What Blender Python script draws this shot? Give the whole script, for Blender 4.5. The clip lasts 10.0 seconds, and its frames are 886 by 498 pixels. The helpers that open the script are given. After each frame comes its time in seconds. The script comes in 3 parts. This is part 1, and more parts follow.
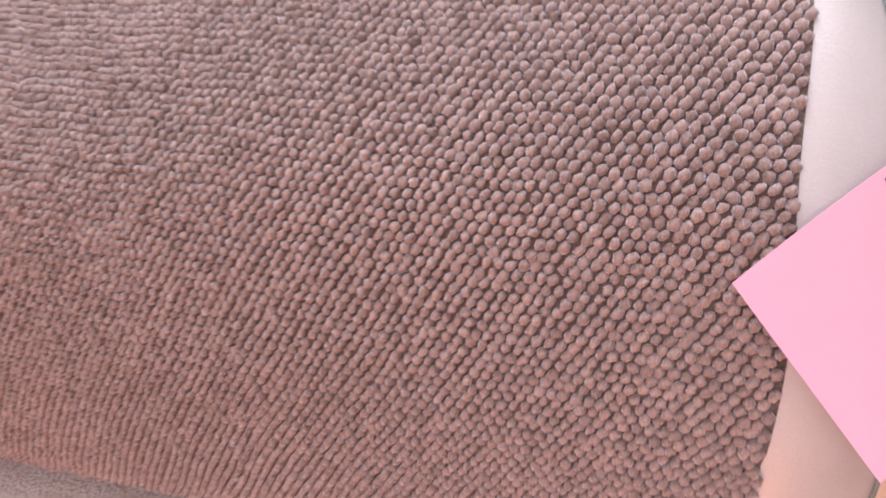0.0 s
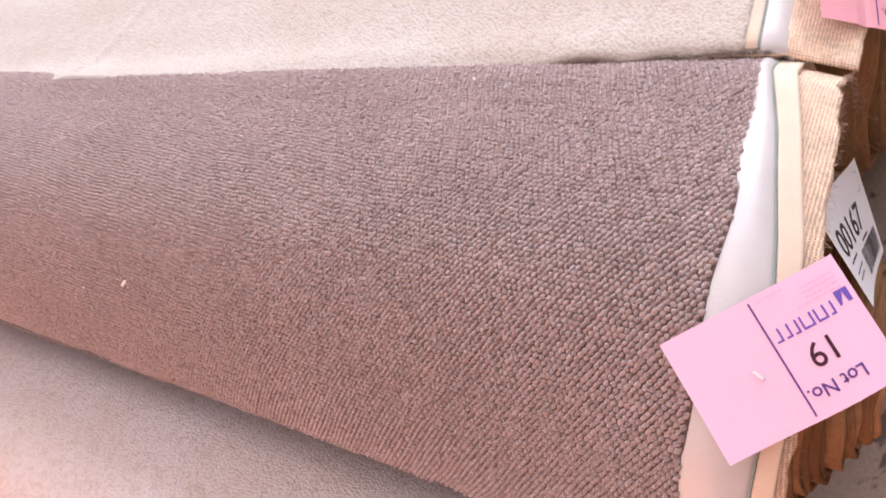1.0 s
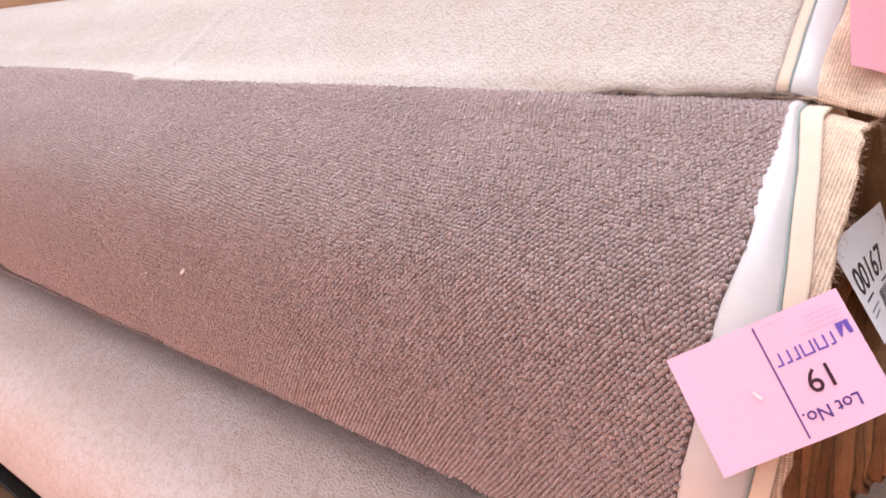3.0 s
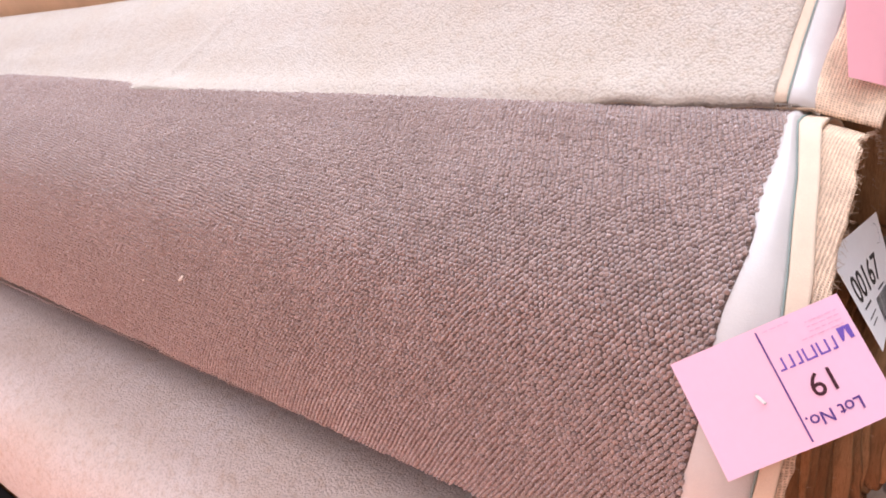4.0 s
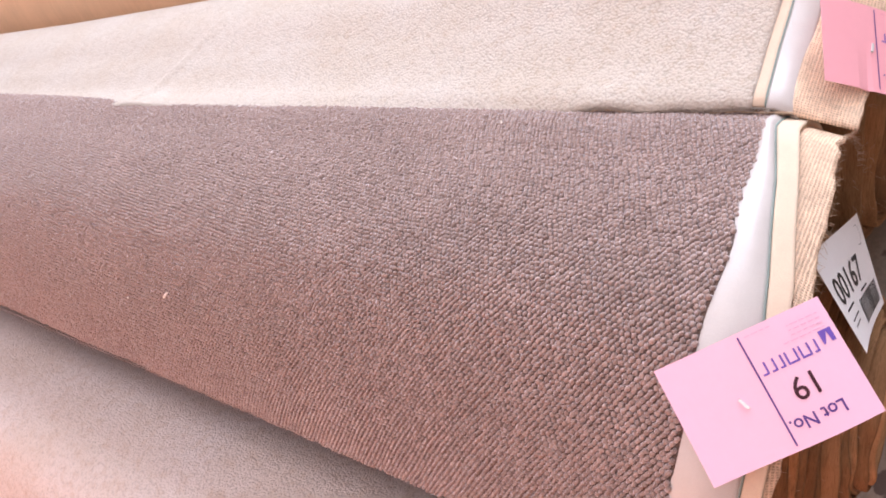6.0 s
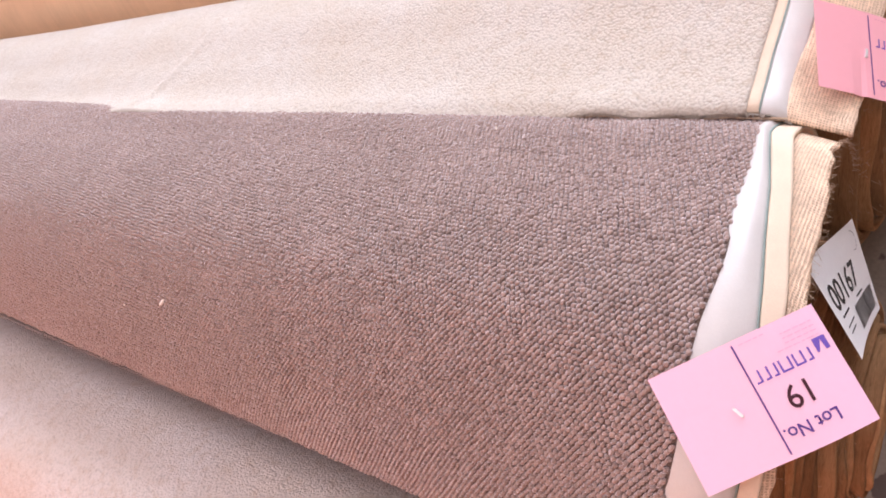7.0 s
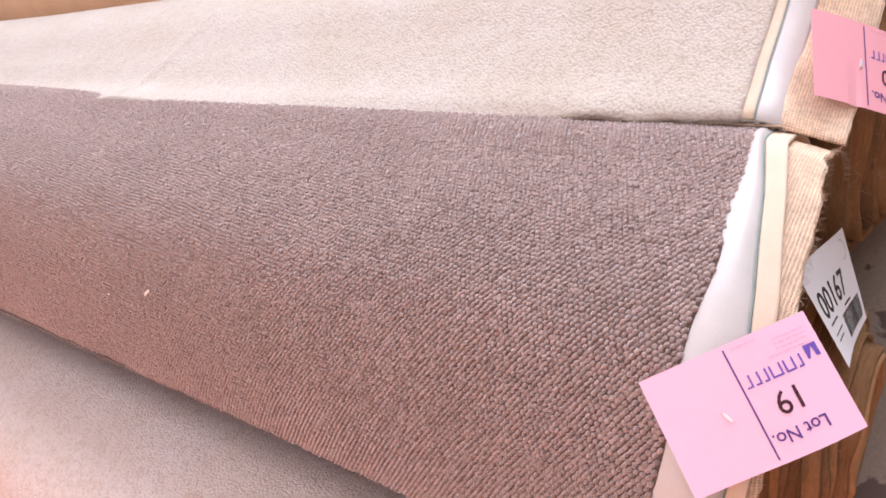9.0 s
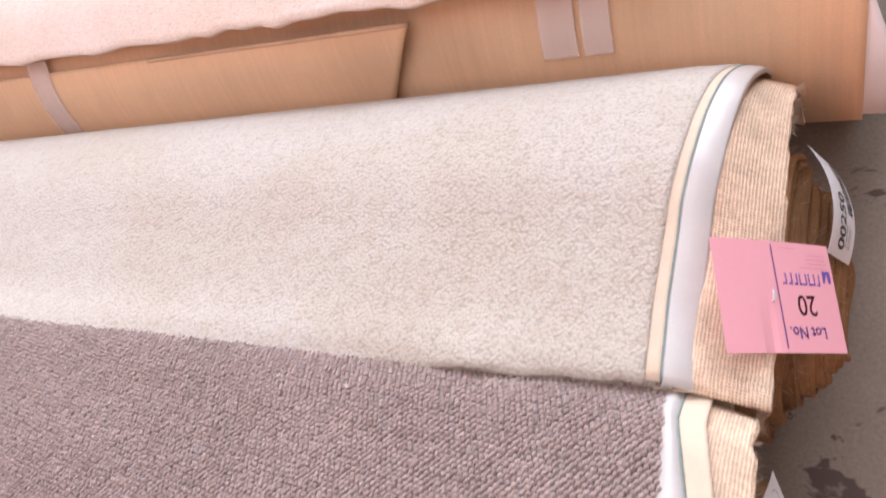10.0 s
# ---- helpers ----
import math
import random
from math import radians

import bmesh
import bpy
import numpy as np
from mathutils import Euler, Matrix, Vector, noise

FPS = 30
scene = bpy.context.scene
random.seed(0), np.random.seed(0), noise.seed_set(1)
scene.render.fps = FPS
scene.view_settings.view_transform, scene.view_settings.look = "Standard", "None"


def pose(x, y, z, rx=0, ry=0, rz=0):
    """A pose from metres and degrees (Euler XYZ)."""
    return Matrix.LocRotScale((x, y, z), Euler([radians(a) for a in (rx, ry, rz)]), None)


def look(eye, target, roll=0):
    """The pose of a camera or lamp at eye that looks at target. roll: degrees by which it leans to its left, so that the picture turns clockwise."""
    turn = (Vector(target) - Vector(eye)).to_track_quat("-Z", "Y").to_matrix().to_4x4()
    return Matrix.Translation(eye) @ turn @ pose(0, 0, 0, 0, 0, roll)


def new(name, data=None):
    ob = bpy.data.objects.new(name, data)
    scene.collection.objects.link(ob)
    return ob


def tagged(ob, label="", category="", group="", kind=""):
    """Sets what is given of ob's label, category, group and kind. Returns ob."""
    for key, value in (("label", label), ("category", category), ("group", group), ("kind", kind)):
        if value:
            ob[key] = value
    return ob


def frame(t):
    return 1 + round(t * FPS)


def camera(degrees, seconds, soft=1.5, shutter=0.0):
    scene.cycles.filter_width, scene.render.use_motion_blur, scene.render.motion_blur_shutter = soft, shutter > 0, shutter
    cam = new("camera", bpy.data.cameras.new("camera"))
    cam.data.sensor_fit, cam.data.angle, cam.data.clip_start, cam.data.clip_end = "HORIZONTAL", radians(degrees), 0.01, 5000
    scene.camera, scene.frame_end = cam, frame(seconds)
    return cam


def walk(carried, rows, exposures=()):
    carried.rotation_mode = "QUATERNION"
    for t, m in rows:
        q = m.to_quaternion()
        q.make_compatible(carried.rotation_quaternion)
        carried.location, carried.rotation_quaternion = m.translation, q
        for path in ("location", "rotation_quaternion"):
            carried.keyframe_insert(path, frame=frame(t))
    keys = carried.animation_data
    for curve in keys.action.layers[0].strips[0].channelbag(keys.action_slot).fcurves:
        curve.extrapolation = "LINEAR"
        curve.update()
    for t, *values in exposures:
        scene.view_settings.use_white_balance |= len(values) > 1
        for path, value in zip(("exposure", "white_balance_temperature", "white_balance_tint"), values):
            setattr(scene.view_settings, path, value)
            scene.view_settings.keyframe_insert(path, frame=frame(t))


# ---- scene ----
cam = camera(61.0, 10.0, soft=1.8, shutter=0.25)
PATH = [
    (0, (0.017, 0.0, 0.683), (-0.639, -0.006, -1.207), -87.1),
    (0.5, (0.06, -0.026, 0.791), (-0.775, 0.104, -1.022), -73.6),
    (0.8, (0.126, -0.029, 0.840), (-0.907, 0.178, -0.864), -68.4),
    (1, (0.147, -0.031, 0.866), (-0.97, 0.213, -0.775), -66.5),
    (1.5, (0.169, -0.049, 0.887), (-1.023, 0.205, -0.698), -63.5),
    (2, (0.17, -0.046, 0.89), (-1.04, 0.205, -0.683), -62.6),
    (2.5, (0.171, -0.051, 0.892), (-1.047, 0.224, -0.67), -61.3),
    (2.7, (0.18, -0.038, 0.889), (-1.05, 0.21, -0.668), -63.0),
    (4, (0.174, -0.049, 0.896), (-1.037, 0.253, -0.666), -60.6),
    (4.5, (0.174, -0.051, 0.894), (-1.03, 0.265, -0.671), -60.7),
    (5, (0.176, -0.049, 0.892), (-1.023, 0.275, -0.675), -61.0),
    (5.5, (0.177, -0.048, 0.892), (-1.021, 0.28, -0.675), -60.8),
    (7, (0.181, -0.04, 0.89), (-1.02, 0.295, -0.674), -60.9),
    (7.5, (0.179, -0.043, 0.89), (-1.016, 0.294, -0.678), -60.7),
    (8, (0.18, -0.046, 0.893), (-1.011, 0.296, -0.677), -60.2),
    (8.5, (0.181, -0.043, 0.894), (-0.998, 0.332, -0.677), -59.1),
    (9, (0.175, -0.043, 0.89), (-0.993, 0.304, -0.696), -58.5),
    (9.3, (0.169, -0.013, 0.892), (-1.004, 0.397, -0.696), -57.6),
    (9.5, (0.161, 0.032, 0.868), (-0.968, 0.428, -0.735), -60.7),
    (9.7, (0.129, 0.104, 0.847), (-0.840, 0.505, -0.834), -59.6),
    (10, (0.119, 0.179, 0.828), (-0.843, 0.573, -0.88), -61.2),
]
walk(cam, [(t, look(eye, target, roll)) for t, eye, target, roll in PATH], [(0.0, -0.52, 6850, 34), (0.7, -0.38, 6750, 32), (1.5, -0.30, 6700, 29), (9.2, -0.30, 6700, 29), (10.0, -0.40, 6650, 27)])

# ---- BODY: world and light ----
world = bpy.data.worlds.new("sky")
scene.world = world
world.use_nodes = True
wn = world.node_tree.nodes
sky = wn.new("ShaderNodeTexSky")
sky.sky_type = "NISHITA"
sky.sun_disc = False
sky.sun_elevation, sky.sun_rotation = radians(50), radians(20)
wn["Background"].inputs[1].default_value = 0.1
world.node_tree.links.new(sky.outputs[0], wn["Background"].inputs[0])


def area_light(name, eye, target, sx, sy, watts, colour):
    data = bpy.data.lights.new(name, "AREA")
    data.shape, data.size, data.size_y, data.energy, data.color = "RECTANGLE", sx, sy, watts, colour
    ob = new(name, data)
    ob.matrix_world = look(eye, target)
    return ob


# lamps in unseen, added openings: roof, wide door behind the stack, doorway before it
# added overhead fill, stretched forward so the tape mirrors it
area_light("overhead_fill", (-0.5, 0.6, 4.35), (-0.5, 0.6, 0), 3.6, 3.6, 175, (1.0, 0.97, 0.98))
# added only to put a shine on the tape; no such strip is known
area_light("tape_shine_lamp", (0.0, -2.5, 4.35), (0.0, -2.5, 0), 3.6, 0.8, 45, (1.0, 0.86, 0.80))
area_light("door_daylight", (-0.5, 4.85, 1.7), (-0.5, 0, 0.6), 4.2, 2.8, 570, (0.75, 0.905, 0.99))
# invented warm fill that reddens the near sides of the rolls
area_light("warm_front_fill", (-0.8, -4.85, 1.5), (-0.8, 0, 0.6), 4.2, 2.6, 235, (1.0, 0.35, 0.15))


# ---- materials ----
class Nodes:
    """A material's node tree, with short calls."""

    def __init__(self, name, rough=0.8, spec=0.3):
        self.mat = bpy.data.materials.new(name)
        self.mat.use_nodes = True
        self.tree = self.mat.node_tree
        self.bsdf = self.tree.nodes["Principled BSDF"]
        self.bsdf.inputs["Roughness"].default_value = rough
        self.bsdf.inputs["Specular IOR Level"].default_value = spec

    def add(self, kind, **values):
        node = self.tree.nodes.new(kind)
        for key, value in values.items():
            node.inputs[key.replace("_", " ")].default_value = value
        return node

    def link(self, a, b):
        self.tree.links.new(a, b)

    def coords(self, which="Object", scale=(1, 1, 1), turn=0.0):
        tc = self.add("ShaderNodeTexCoord")
        mp = self.add("ShaderNodeMapping")
        mp.inputs["Scale"].default_value = scale
        mp.inputs["Rotation"].default_value = (0, 0, radians(turn))
        self.link(tc.outputs[which], mp.inputs[0])
        return mp.outputs[0]

    def noise(self, vec, scale, detail=3.0, rough=0.55, warp=0.0):
        n = self.add("ShaderNodeTexNoise", Scale=scale, Detail=detail, Roughness=rough, Distortion=warp)
        self.link(vec, n.inputs["Vector"])
        return n.outputs["Fac"]

    def ramp(self, fac, stops):
        r = self.tree.nodes.new("ShaderNodeValToRGB")
        e = r.color_ramp.elements
        while len(e) < len(stops):
            e.new(0.5)
        for item, (at, col) in zip(e, stops):
            item.position, item.color = at, (*col, 1) if len(col) == 3 else col
        self.link(fac, r.inputs[0])
        return r.outputs[0]

    def mix(self, fac, a, b, kind="MIX"):
        m = self.tree.nodes.new("ShaderNodeMix")
        m.data_type, m.blend_type = "RGBA", kind
        for slot, value in ((0, fac), (6, a), (7, b)):
            if hasattr(value, "is_linked"):
                self.link(value, m.inputs[slot])
            elif slot == 0:
                m.inputs[0].default_value = value
            else:
                m.inputs[slot].default_value = (*value, 1)
        return m.outputs[2]

    def math(self, op, a, b):
        m = self.tree.nodes.new("ShaderNodeMath")
        m.operation = op
        for i, value in enumerate((a, b)):
            if hasattr(value, "is_linked"):
                self.link(value, m.inputs[i])
            else:
                m.inputs[i].default_value = value
        return m.outputs[0]

    def colour(self, out):
        self.link(out, self.bsdf.inputs["Base Color"])

    def bump(self, height, depth, strength=1.0):
        b = self.add("ShaderNodeBump", Strength=strength, Distance=depth)
        self.link(height, b.inputs["Height"])
        old = self.bsdf.inputs["Normal"].links
        if old:
            self.link(old[0].from_socket, b.inputs["Normal"])
        self.link(b.outputs[0], self.bsdf.inputs["Normal"])


def grey(v):
    return (v, v, v)


def tint(c, k):
    return tuple(min(1.0, x * k) for x in c)


def pile_material(name, colour, fine=900.0, depth=0.0018, flecks=0.25, sheen=0.25):
    """Cut pile carpet: fine tufts, slow shading, shade painted into the hollows between tufts."""
    n = Nodes(name, 0.95, 0.1)
    v = n.coords()
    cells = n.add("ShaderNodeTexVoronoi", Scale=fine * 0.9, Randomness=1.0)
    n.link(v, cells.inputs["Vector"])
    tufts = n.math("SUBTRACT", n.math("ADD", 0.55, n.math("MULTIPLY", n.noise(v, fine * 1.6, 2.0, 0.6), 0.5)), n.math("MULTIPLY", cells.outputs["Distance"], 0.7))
    clumps = n.noise(v, fine * 0.22, 3.0, 0.65)
    slow = n.noise(v, 9.0, 3.0, 0.5)
    base = n.ramp(clumps, [(0.28, tuple(c * (1 - flecks * k) for c, k in zip(colour, (0.7, 1.15, 1.6)))), (0.5, colour), (0.75, tint(colour, 1.06))])
    # darker where the bump is low: shade between tufts, in the colour
    pit_shade = n.ramp(tufts, [(0.2, grey(0.80)), (0.45, grey(1.0))])
    base = n.mix(1.0, base, pit_shade, "MULTIPLY")
    base = n.mix(1.0, base, n.ramp(slow, [(0.3, (0.95, 0.91, 0.86)), (0.65, grey(1.0))]), "MULTIPLY")
    n.colour(base)
    n.bump(clumps, depth * 0.8, 0.6)
    n.bump(tufts, depth, 0.8)
    n.bsdf.inputs["Sheen Weight"].default_value = sheen
    return n.mat


def loop_material(name, colour):
    """Wool loop pile: plies twisted round each loop, slight change from loop to loop, a sheen tinted like cool light.
    """
    n = Nodes(name, 0.8, 0.25)
    v = n.coords()
    strands = n.noise(n.coords("Object", (1500, 520, 900), 35), 1.0, 2.0, 0.6, 0.4)
    fuzz = n.noise(v, 2600.0, 2.0, 0.7)
    geo = n.tree.nodes.new("ShaderNodeNewGeometry")
    each = n.ramp(geo.outputs["Random Per Island"], [(0.0, tint(colour, 0.80)), (0.35, tint(colour, 0.95)), (0.75, colour), (1.0, tint(colour, 1.14))])
    # shade between the plies and highlights on them go into the colour
    base = n.mix(1.0, each, n.ramp(strands, [(0.30, grey(0.74)), (0.48, grey(0.97)), (0.68, grey(1.12))]), "MULTIPLY")
    base = n.mix(1.0, base, n.ramp(fuzz, [(0.3, grey(0.86)), (0.7, grey(1.08))]), "MULTIPLY")
    base = n.mix(1.0, base, n.ramp(n.noise(v, 11.0, 4.0), [(0.3, (0.90, 0.89, 0.89)), (0.7, (1.03, 1.03, 1.04))]), "MULTIPLY")
    n.colour(base)
    n.bump(strands, 0.0010, 0.9)
    n.bsdf.inputs["Sheen Weight"].default_value = 0.8
    n.bsdf.inputs["Sheen Roughness"].default_value = 0.38
    # blue tint stands in for cool light grazing the loops
    n.bsdf.inputs["Sheen Tint"].default_value = (0.90, 0.92, 1.0, 1)
    return n.mat


def hessian_material(name, colour, pitch=0.0016):
    """Open jute weave: two sets of threads over one another, in metres of the sheet's own surface."""
    n = Nodes(name, 0.9, 0.15)
    uv = n.coords("UV")
    warp = n.noise(uv, 260.0, 2.0)
    weave = None
    for direction in ("X", "Y"):
        w = n.add("ShaderNodeTexWave", Scale=1 / pitch / 6.2832 * 2, Distortion=2.4, Detail=2.0, Detail_Scale=1.5)
        w.bands_direction = direction
        n.link(uv, w.inputs["Vector"])
        weave = w.outputs["Fac"] if weave is None else n.math("MAXIMUM", weave, w.outputs["Fac"])
    slow = n.noise(uv, 30.0, 4.0)
    base = n.ramp(slow, [(0.3, tint(colour, 0.72)), (0.55, colour), (0.8, tint(colour, 1.15))])
    # gaps of the weave are darkened in the colour, as shade between threads
    base = n.mix(1.0, base, n.ramp(weave, [(0.25, grey(0.66)), (0.6, grey(0.95)), (1.0, grey(1.06))]), "MULTIPLY")
    base = n.mix(1.0, base, n.ramp(warp, [(0.3, grey(0.8)), (0.7, grey(1.1))]), "MULTIPLY")
    n.colour(base)
    n.bump(weave, 0.0006, 0.9)
    return n.mat


def plain_material(name, colour, rough=0.7, spec=0.3, grain=300.0, vary=0.08, depth=0.0002, which="Object", scale=(1, 1, 1)):
    n = Nodes(name, rough, spec)
    v = n.coords(which, scale)
    fine, slow = n.noise(v, grain, 3.0), n.noise(v, grain * 0.06, 4.0)
    base = n.ramp(slow, [(0.3, tint(colour, 1 - vary)), (0.7, tint(colour, 1 + vary * 0.5))])
    base = n.mix(1.0, base, n.ramp(fine, [(0.3, grey(1 - vary)), (0.7, grey(1.0))]), "MULTIPLY")
    n.colour(base)
    n.bump(fine, depth, 0.6)
    return n.mat


def layer_material(name, colour):
    """Edge of rolled carpet backing: streaks along the turn, shade between the plies painted dark."""
    n = Nodes(name, 0.9, 0.1)
    streak = n.noise(n.coords("UV", (700.0, 60.0, 1)), 1.0, 6.0, 0.75, 1.6)
    slow = n.noise(n.coords("UV", (30.0, 12.0, 1)), 1.0, 3.0)
    # the dark end of the streaks also paints the shade between plies
    base = n.ramp(streak, [(0.25, tint(colour, 0.45)), (0.45, tint(colour, 0.9)), (0.62, tint(colour, 1.2)), (0.8, tint(colour, 0.8))])
    base = n.mix(1.0, base, n.ramp(slow, [(0.3, grey(0.65)), (0.7, grey(1.1))]), "MULTIPLY")
    info = n.tree.nodes.new("ShaderNodeObjectInfo")
    base = n.mix(1.0, base, n.ramp(info.outputs["Random"], [(0.0, (0.62, 0.58, 0.55)), (0.5, grey(0.95)), (1.0, (1.25, 1.2, 1.15))]), "MULTIPLY")
    n.colour(base)
    n.bump(streak, 0.0015, 0.9)
    return n.mat


def card_material(name, colour):
    """Brown corrugated wrapping: faint flutes across the roll, rubbed marks."""
    n = Nodes(name, 0.62, 0.35)
    v = n.coords()
    flute = n.noise(n.coords("Object", (220, 6, 6)), 1.0, 3.0)
    slow = n.noise(v, 7.0, 5.0, 0.6)
    base = n.ramp(slow, [(0.3, tint(colour, 0.86)), (0.6, colour), (0.8, tint(colour, 1.1))])
    base = n.mix(1.0, base, n.ramp(flute, [(0.3, grey(0.93)), (0.7, grey(1.02))]), "MULTIPLY")
    base = n.mix(1.0, base, n.ramp(n.noise(v, 600.0, 2.0), [(0.3, grey(0.93)), (0.7, grey(1.0))]), "MULTIPLY")
    n.colour(base)
    n.bump(flute, 0.0006, 0.5)
    return n.mat


def concrete_material():
    n = Nodes("worn_concrete", 0.62, 0.35)
    v = n.coords()
    slow, fine = n.noise(v, 3.0, 5.0, 0.6), n.noise(v, 240.0, 4.0, 0.7)
    base = n.ramp(slow, [(0.3, (0.185, 0.16, 0.125)), (0.7, (0.26, 0.225, 0.178))])
    base = n.mix(1.0, base, n.ramp(fine, [(0.25, grey(0.75)), (0.7, grey(1.08))]), "MULTIPLY")
    stains = n.ramp(n.noise(n.coords("Object", (1, 1.5, 1)), 13.0, 4.0, 0.6, 0.4), [(0.575, grey(0)), (0.615, grey(1))])
    base = n.mix(stains, base, (0.075, 0.055, 0.045))
    n.colour(base)
    n.bump(fine, 0.0008, 0.5)
    return n.mat


def tape_material():
    """Clear film: mostly see-through, with a wrinkled gloss."""
    n = Nodes("clear_tape", 0.1, 0.5)
    n.bsdf.inputs["Base Color"].default_value = (0.86, 0.74, 0.68, 1)
    n.bsdf.inputs["Specular IOR Level"].default_value = 1.0
    clear = n.add("ShaderNodeBsdfTransparent")
    crease = n.noise(n.coords("Object", (330, 9, 9)), 1.0, 4.0, 0.7)
    n.bump(crease, 0.0012, 0.8)
    both = n.add("ShaderNodeMixShader", Fac=0.42)
    n.link(clear.outputs[0], both.inputs[1])
    n.link(n.bsdf.outputs[0], both.inputs[2])
    n.link(both.outputs[0], n.tree.nodes["Material Output"].inputs[0])
    return n.mat


LOOP = loop_material("brown_loop_pile", (0.405, 0.302, 0.258))
# shade between the loops is put into the darker brown of this ground
LOOP_BED = pile_material("shaded_loop_ground", (0.17, 0.12, 0.10), 700.0)
CREAM = pile_material("cream_cut_pile", (0.515, 0.478, 0.42), 420.0, 0.0016, 0.10)
BEIGE = pile_material("beige_cut_pile", (0.63, 0.565, 0.525), 420.0, 0.0020, 0.16)
WHITE_PILE = pile_material("off_white_pile", (0.86, 0.80, 0.735), 700.0, 0.0012, 0.06)
SISAL = hessian_material("brown_flat_weave", (0.30, 0.20, 0.12), 0.006)
HESSIAN = hessian_material("jute_hessian", (0.80, 0.595, 0.425), 0.0021)
BACKING = hessian_material("jute_backing", (0.42, 0.30, 0.20), 0.0025)
PLY = layer_material("rolled_backing", (0.39, 0.215, 0.105))
WHITE_BAND = plain_material("white_selvedge", (0.53, 0.51, 0.48), 0.34, 0.5, 900.0, 0.05, 0.0003)
CREAM_BAND = plain_material("cream_selvedge", (0.65, 0.525, 0.395), 0.75, 0.2, 900.0, 0.07, 0.0003)
GREEN = plain_material("green_stitching", (0.25, 0.32, 0.29), 0.8, 0.2, 900.0, 0.2, 0.0003)
PINK = plain_material("pink_card", (0.86, 0.50, 0.62), 0.42, 0.5, 200.0, 0.02, 0.00005)
SALMON = plain_material("salmon_pink_card", (0.86, 0.41, 0.46), 0.42, 0.5, 200.0, 0.02, 0.00005)
PAPER = plain_material("white_label_paper", (0.80, 0.80, 0.80), 0.5, 0.4, 200.0, 0.03, 0.00005)
VIOLET = plain_material("violet_print", (0.16, 0.09, 0.40), 0.5, 0.4, 300.0, 0.05, 0.00002)
FAINT = plain_material("faint_violet_print", (0.78, 0.42, 0.57), 0.5, 0.4, 300.0, 0.05, 0.00002)
FAINT_SALMON = plain_material("faint_plum_print", (0.76, 0.34, 0.42), 0.5, 0.4, 300.0, 0.05, 0.00002)
VIOLET_DARK = plain_material("dark_violet_print", (0.10, 0.045, 0.22), 0.5, 0.4, 300.0, 0.05, 0.00002)
INK = plain_material("dark_ink", (0.055, 0.012, 0.02), 0.5, 0.4, 300.0, 0.1, 0.00002)
BLACK = plain_material("black_print", (0.03, 0.03, 0.03), 0.5, 0.4, 300.0, 0.1, 0.00002)
PENCIL = plain_material("pencil_grey", (0.22, 0.22, 0.24), 0.6, 0.3, 300.0, 0.1, 0.00002)
# pale and barely metallic: the glint of the staple is put into its colour
STEEL = plain_material("glint_white_staple", (0.8, 0.8, 0.8), 0.25, 0.8, 300.0, 0.05, 0.00002)
STEEL.node_tree.nodes["Principled BSDF"].inputs["Metallic"].default_value = 0.2
CARD = card_material("brown_cardboard", (0.74, 0.49, 0.30))
CARD_CUT = plain_material("cut_cardboard_edge", (0.62, 0.42, 0.27), 0.8, 0.2, 400.0, 0.15, 0.0005)
TAPE = tape_material()
CONCRETE = concrete_material()
PLASTER = plain_material("painted_block_wall", (0.62, 0.56, 0.50), 0.85, 0.2, 40.0, 0.08, 0.002)
ROOFING = plain_material("roof_sheeting", (0.60, 0.58, 0.56), 0.6, 0.3, 30.0, 0.06, 0.001)


# ---- mesh helpers ----
def mesh_object(name, verts, faces, material, parent=None, label="", smooth=True, uvs=None):
    me = bpy.data.meshes.new(name)
    me.from_pydata([tuple(v) for v in verts], [], faces)
    me.materials.append(material)
    if smooth:
        me.polygons.foreach_set("use_smooth", [True] * len(me.polygons))
    if uvs is not None:
        layer = me.uv_layers.new(name="UVMap")
        index = np.empty(len(me.loops), dtype=np.int32)
        me.loops.foreach_get("vertex_index", index)
        layer.data.foreach_set("uv", np.asarray(uvs, dtype=np.float32)[index].ravel())
    me.update()
    ob = new(name, me)
    if parent is not None:
        ob.parent = parent
    if label:
        ob["label"] = label
    return ob


def part(name, bm, material, parent, label=""):
    me = bpy.data.meshes.new(name)
    bm.to_mesh(me)
    bm.free()
    me.materials.append(material)
    ob = new(name, me)
    ob.parent = parent
    if label:
        ob["label"] = label
    return ob


def box_mesh(name, lo, hi, material, parent=None, label="", bevel=0.0):
    bm = bmesh.new()
    bmesh.ops.create_cube(bm, size=1.0)
    for v in bm.verts:
        v.co = Vector([(l + h) / 2 + c * (h - l) for l, h, c in zip(lo, hi, v.co)])
    if bevel:
        bmesh.ops.bevel(bm, geom=bm.edges[:], offset=bevel, segments=2, affect="EDGES")
    return part(name, bm, material, parent, label)


def thing(name, label, category, group=""):
    return tagged(new(name), label, category, group)


